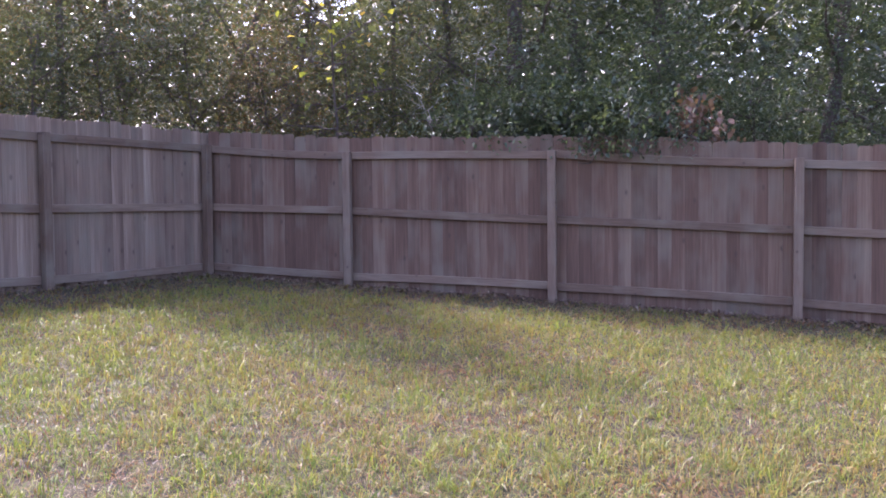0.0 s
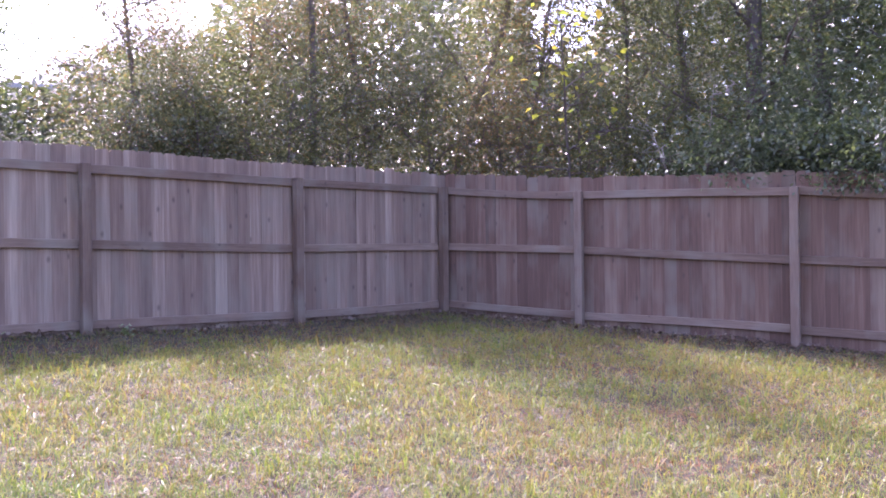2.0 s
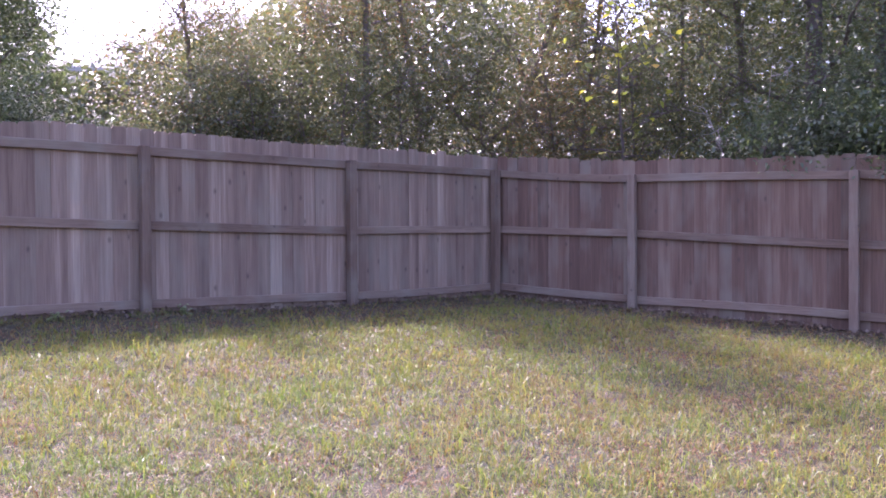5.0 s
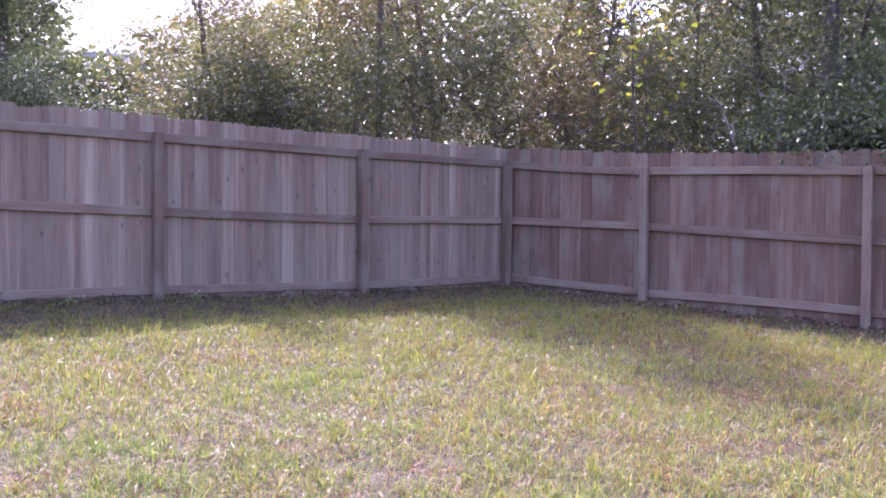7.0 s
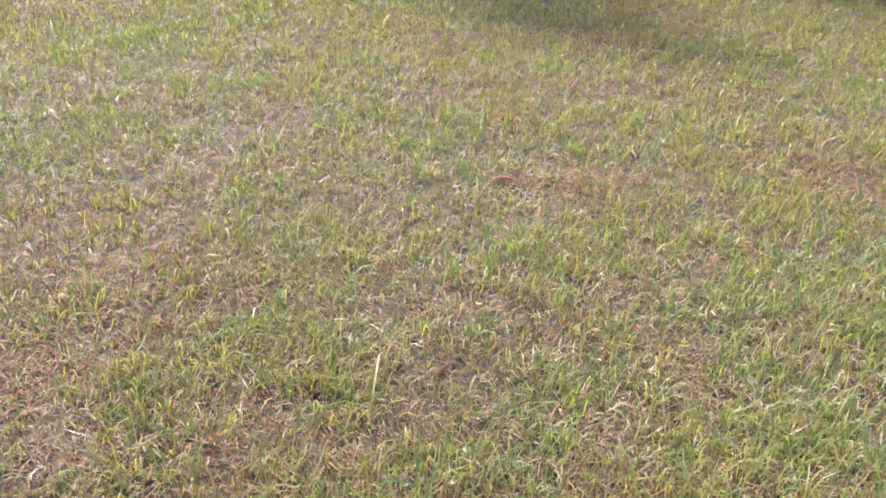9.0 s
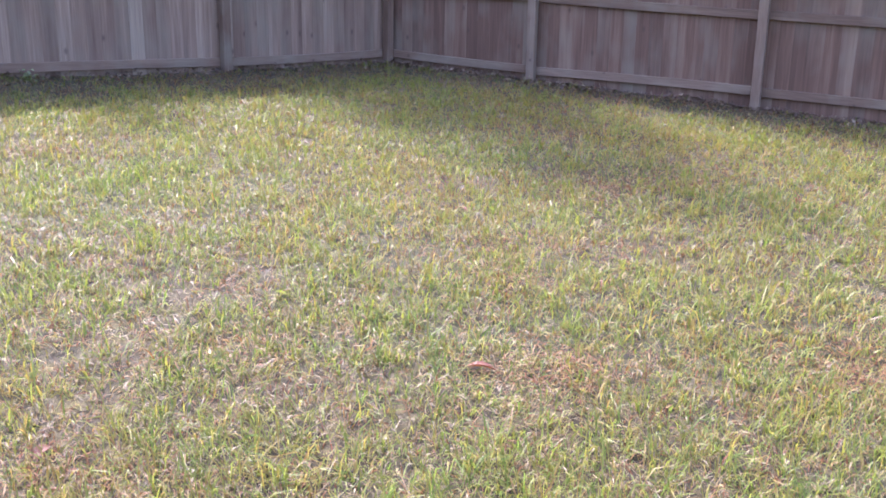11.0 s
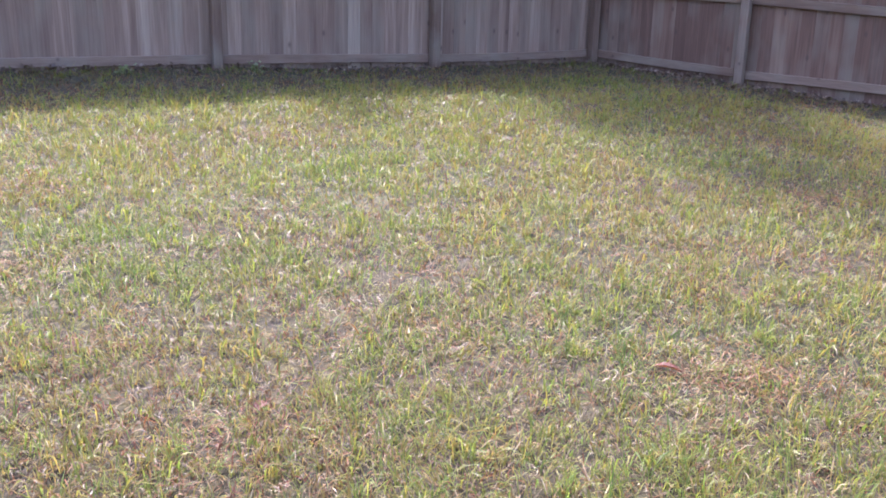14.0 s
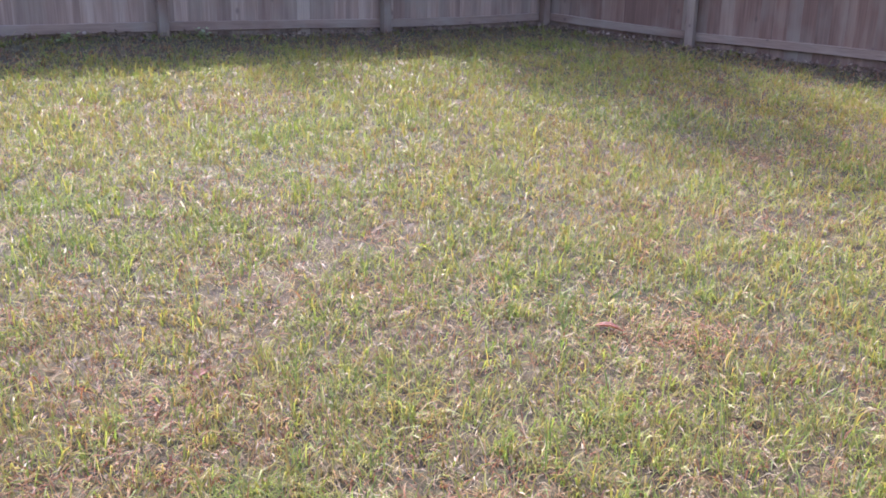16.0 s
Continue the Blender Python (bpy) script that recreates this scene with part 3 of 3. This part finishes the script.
# ---- lawn ----
# worn patches of dead thatch and lush tufts: x, y, radius, strength
WORN = [(-7.30, -2.38, 0.26, 0.9), (-7.37, -3.45, 0.34, 1.0), (-6.63, -3.60, 0.26, 0.8), (-7.00, -4.75, 0.28, 0.9), (-7.66, -5.30, 0.30, 0.9), (-5.85, -2.60, 0.18, 0.7),
        (-4.75, -6.80, 0.34, 0.9), (-4.25, -6.05, 0.22, 0.7), (-5.50, -6.04, 0.24, 0.6), (-6.50, -6.48, 0.30, 0.7), (-6.75, -5.66, 0.22, 0.6), (-5.09, -2.63, 0.17, 0.8),
        (-3.70, -2.87, 0.15, 0.7), (-3.85, -7.47, 0.42, 0.8), (-6.98, -6.75, 0.26, 0.7), (-6.80, -7.36, 0.22, 0.5), (-5.77, -7.86, 0.24, 0.4), (-2.58, -5.21, 0.40, 0.5), (-1.90, -5.35, 0.40, 0.5), (-3.91, -5.68, 0.30, 0.4)]
LUSH = [(-3.76, -6.46, 0.14, 0.8), (-4.88, -5.90, 0.13, 0.5), (-6.16, -5.06, 0.24, 0.6), (-5.55, -5.44, 0.16, 0.5), (-4.99, -7.50, 0.24, 0.6), (-4.37, -1.77, 0.45, 0.5), (-5.6, -1.95, 0.5, 0.5),
        (-1.5, -6.9, 0.6, 0.5), (-3.32, -6.87, 0.22, 0.5), (-5.30, -7.20, 0.25, 0.5), (-1.78, -7.54, 0.4, 0.4), (-6.3, -4.3, 0.35, 0.3)]


def inside_yard(x, y):
    return (y < -0.03) & (x < -0.377 * y - 0.06)


def value_noise(x, y, cell, seed):
    """Smooth random field between 0 and 1 with the given cell size in metres."""
    table = np.random.default_rng(seed).random((128, 128))
    u, v = x / cell, y / cell
    i, j = np.floor(u).astype(int), np.floor(v).astype(int)
    a, b = u - i, v - j
    a, b = a * a * (3 - 2 * a), b * b * (3 - 2 * b)
    p = lambda di, dj: table[(i + di) % 128, (j + dj) % 128]
    return (p(0, 0) * (1 - a) + p(1, 0) * a) * (1 - b) + (p(0, 1) * (1 - a) + p(1, 1) * a) * b


def vigour(x, y):
    """How green the lawn is: clumps of a hand's width, patches of a pace, worn spots, and the bare strip at the fence."""
    g = 0.36 * value_noise(x, y, 0.09, 1) + 0.28 * value_noise(x, y, 0.21, 2) + 0.20 * value_noise(x, y, 0.6, 3) + 0.16 * value_noise(x, y, 1.7, 4)
    for px, py, rad, k in WORN:
        g = g - 0.14 * k * np.exp(-(((x - px) / rad) ** 2 + ((y - py) * 1.25 / rad) ** 2))
    for px, py, rad, k in LUSH:
        g = g + 0.10 * k * np.exp(-(((x - px) / rad) ** 2 + ((y - py) * 1.25 / rad) ** 2))
    g = g - 0.10 * np.exp(-((x + 3.0) / 1.4) ** 2 - ((y + 5.0) / 1.1) ** 2) + 0.11 * np.exp(-((x + 5.4) / 2.3) ** 2 - ((y + 2.6) / 1.5) ** 2)
    edge = np.minimum(-y, (-0.377 * y - x) * 0.936)
    return g - 0.26 * smooth_step(1.55, 0.6, edge)


def blades(name, x, y, length, width, tilt, curl, lift, mat, label, g, flat=False):
    """One curved, tapering blade at every x, y: a quad and a triangle each, or two triangles for flat ones."""
    n = len(x)
    yaw = g.uniform(0, 2 * np.pi, n)
    fwd = np.c_[np.cos(yaw), np.sin(yaw), np.zeros(n)]
    side = np.c_[-np.sin(yaw), np.cos(yaw), g.normal(0, 0.4, n)]
    up = np.array([0, 0, 1.0])
    root = np.c_[x, y, ground_z(x, y) - 0.004 + lift]
    mid = root + (fwd * np.cos(tilt)[:, None] + up * np.sin(tilt)[:, None]) * (length * 0.55)[:, None]
    t2 = tilt - curl
    tip = mid + (fwd * np.cos(t2)[:, None] + up * np.sin(t2)[:, None]) * (length * 0.45)[:, None]
    w = side * width[:, None]
    if flat:
        v = np.stack([root, mid + w, tip, mid - w], 1).reshape(-1, 3)
        loops, sizes = (np.arange(n)[:, None] * 4 + [0, 1, 3, 3, 1, 2]).ravel(), np.full(2 * n, 3)
    else:
        v = np.stack([root - w * 0.8, root + w * 0.8, mid + w, mid - w, tip], 1).reshape(-1, 3)
        loops, sizes = (np.arange(n)[:, None] * 5 + [0, 1, 2, 3, 3, 2, 4]).ravel(), np.tile([4, 3], n)
    tagged(array_mesh(name, v, loops, sizes, mat), label, "grass", kind="stuff")


def lawn():
    g = np.random.default_rng(21)

    def scatter(near, rest, loose, per):
        """Tuft centres, closer together in front of the standing place, each repeated per blade and spread."""
        r0 = 0.8 + 13.0 * g.random(near) ** 1.1
        az = np.radians(g.uniform(-16, 88, near) + g.normal(0, 8, near))
        x = np.concatenate([-7.6 + r0 * np.sin(az), g.uniform(-15, 4, rest)])
        y = np.concatenate([-9.0 + r0 * np.cos(az), g.uniform(-15, 0, rest)])
        live = vigour(x, y)
        x, y, live = np.repeat(x, per), np.repeat(y, per), np.repeat(live, per)
        far = np.hypot(x + 7.6, y + 9.0)
        x, y = x + g.normal(0, loose, len(x)) * (1 + far * 0.05), y + g.normal(0, loose, len(y)) * (1 + far * 0.05)
        turn = np.degrees(np.arctan2(x + 7.6, y + 9.0))
        coarse = (turn < -20) | (turn > 92) | (far < 0.9)
        ok = inside_yard(x, y)
        return x[ok], y[ok], live[ok], far[ok], coarse[ok]

    # living tufts
    x, y, live, far, coarse = scatter(62000, 19000, 0.014, 5)
    keep = g.random(len(x)) < 0.16 + 0.84 * smooth_step(0.23, 0.55, live)
    x, y, live, far, coarse = x[keep], y[keep], live[keep], far[keep], coarse[keep]
    n = len(x)
    length = g.gamma(7.0, 0.0098, n) * (0.6 + 0.8 * np.clip(live, 0, 1)) * np.where(g.random(n) < 0.03, 1.6, 1.0)
    width = 0.0012 * g.uniform(0.6, 1.6, n) * (1 + 0.11 * far) * np.where(coarse, 4.0, 1.0)
    tilt = g.uniform(0.45, 1.45, n)
    blades("grass", x, y, length, width, tilt, g.uniform(0.2, 1.1, n), 0.0, M_BLADE, "patchy half-dry lawn grass, green and yellowing", g)
    # dead stalks, some still standing, rust and straw coloured
    x, y, live, far, coarse = scatter(38000, 3000, 0.022, 4)
    keep = g.random(len(x)) < 0.9 - 0.6 * smooth_step(0.42, 0.70, live)
    x, y, far, coarse = x[keep], y[keep], far[keep], coarse[keep]
    n = len(x)
    width = 0.0012 * g.uniform(0.6, 1.5, n) * (1 + 0.11 * far) * np.where(coarse, 1.8, 1.0)
    blades("withered_grass", x, y, g.gamma(6.0, 0.008, n), width, g.uniform(0.15, 1.2, n), g.uniform(0.2, 1.0, n), 0.0, M_WITHERED, "withered rusty and straw-coloured grass stalks", g)
    # matted rusty thatch in the worn patches
    size = [int(1000 * k * (rad / 0.3) ** 2) for _, _, rad, k in WORN]
    x = np.concatenate([px + g.normal(0, rad * 0.6, n) for (px, _, rad, _), n in zip(WORN, size)])
    y = np.concatenate([py + g.normal(0, rad * 0.45, n) for (_, py, rad, _), n in zip(WORN, size)])
    ok = inside_yard(x, y)
    x, y = x[ok], y[ok]
    n = len(x)
    width = 0.0011 * g.uniform(0.6, 1.6, n) * (1 + 0.11 * np.hypot(x + 7.6, y + 9.0))
    blades("matted_thatch", x, y, g.gamma(5.0, 0.008, n), width, g.uniform(-0.1, 0.5, n), g.uniform(-0.3, 0.6, n), g.uniform(0.008, 0.03, n), M_WITHERED, "rust-brown matted dead grass in worn patches", g, True)
    # dead thatch lying flat
    x, y, live, far, coarse = scatter(50000, 6000, 0.04, 5)
    n = len(x)
    width = 0.0009 * g.uniform(0.5, 1.8, n) * (1 + 0.11 * far) * np.where(coarse, 2.2, 1.0)
    blades("dry_grass", x, y, g.gamma(5.0, 0.008, n), width, g.uniform(-0.15, 0.75, n), g.uniform(-0.4, 0.9, n), g.uniform(0.004, 0.028, n), M_LITTER, "straw-coloured dead grass lying on the lawn", g, True)


lawn()


# ---- small things on the lawn ----
def leaf_litter(plan, count, seed):
    """Brown leaves blown against the foot of a fence, thickest at the boards."""
    g = np.random.default_rng(seed)
    a, b = np.array(plan[0][:2]), np.array(plan[-1][:2])
    d = (b - a) / np.hypot(*(b - a))
    inward = np.array([d[1], -d[0]])
    s = g.random(count) * np.hypot(*(b - a))
    off = g.gamma(1.3, 0.11, count) - 0.05
    q = a + s[:, None] * d + off[:, None] * inward
    heap = 0.05 * np.exp(-(off / 0.14) ** 2) * value_noise(s, 0 * s, 0.35, seed)
    pts = np.c_[q, ground_z(q[:, 0], q[:, 1]) + 0.008 + heap * g.random(count)]
    ob = leaf_cloud("leaf_litter", pts, 0.002, count, 0.045, M_FOOT_LEAVES, None, seed, 0.0, 0.6)
    tagged(ob, "brown fallen leaves and twigs blown against the fence foot", "leaf litter", kind="stuff")


M_FOOT_LEAVES = foliage("leaf_litter", ((0.0, (0.06, 0.038, 0.026)), (0.5, (0.12, 0.074, 0.048)), (0.85, (0.18, 0.12, 0.08)), (1.0, (0.30, 0.23, 0.16))), 0.6, 0.2)
leaf_litter(BACK, 2000, 71)
leaf_litter(SIDE, 4200, 72)


def fallen_leaf(x, y, size, turn, label):
    z = float(ground_z(x, y)) + 0.012
    root = thing("fallen_leaf", (x, y, z), label, "leaf", "fallen leaves")
    pts, faces = [], []
    n = 7
    for i in range(n):
        s = i / (n - 1)
        half = size * 0.24 * math.sin(math.pi * min(1, s * 0.93 + 0.05)) ** 0.8
        lift = 0.008 * math.sin(3.1 * s)
        pts += [(size * (s - 0.5), -half, lift + half * 0.45), (size * (s - 0.5), 0, lift), (size * (s - 0.5), half, lift + half * 0.55)]
    for i in range(n - 1):
        for k in (0, 1):
            faces.append((i * 3 + k, i * 3 + k + 3, i * 3 + k + 4, i * 3 + k + 1))
    blade = link_mesh("blade", pts, faces, M_DEAD_LEAF, root, True)
    v, f = tube([Vector((size * 0.48, 0, 0.0)), Vector((size * 0.62, 0.004, 0.006)), Vector((size * 0.75, 0.012, 0.004))], [0.0016, 0.0013, 0.001], 5)
    link_mesh("stalk", v, f, M_DEAD_LEAF, root)
    root.rotation_euler = (0.1, -0.12, turn)


M_DEAD_LEAF = foliage("fallen_leaf_red_brown", ((0.0, (0.11, 0.03, 0.018)), (1.0, (0.15, 0.045, 0.027))), 0.7, 0.25)
fallen_leaf(-4.96, -6.63, 0.11, 2.4, "dry reddish-brown fallen leaf on the grass")
fallen_leaf(-6.35, -6.30, 0.07, 0.6, "small dry fallen leaf in the grass")
fallen_leaf(-3.6, -5.1, 0.07, 1.6, "small dry fallen leaf in the grass")


def weed(x, y, seed, label):
    r = random.Random(seed)
    z = float(ground_z(x, y))
    root = thing("weed", (x, y, z), label, "weed", "weeds along the fence")
    V, F, ends = [], [], []
    for k in range(7):
        a = r.uniform(0, 6.28)
        pts = wander(r, (0, 0, -0.01), (math.cos(a) * 0.7, math.sin(a) * 0.7, 1), r.uniform(0.05, 0.12), 3, 0.25)
        v, f = tube(pts, [0.003, 0.0025, 0.002, 0.001], 4)
        o = len(V)
        V += v
        F += [tuple(q + o for q in fc) for fc in f]
        ends += [tuple(p) for p in pts[1:]]
    link_mesh("stems", V, F, M_LEAF_SOFT, root)
    leaf_cloud("leaves", ends, 0.02, 45, 0.042, M_WEED, root, seed, 0.1, 0.6)


M_WEED = foliage("weed_leaves", ((0.0, (0.15, 0.19, 0.09)), (1.0, (0.25, 0.28, 0.15))), 0.5, 0.4)
for i, (x, y) in enumerate(((-6.82, -0.28), (-6.62, -0.22), (-7.25, -0.2), (-5.4, -0.22), (-4.2, -0.2))):
    weed(x, y, 60 + i, "low broad-leaved green weeds at the fence foot")
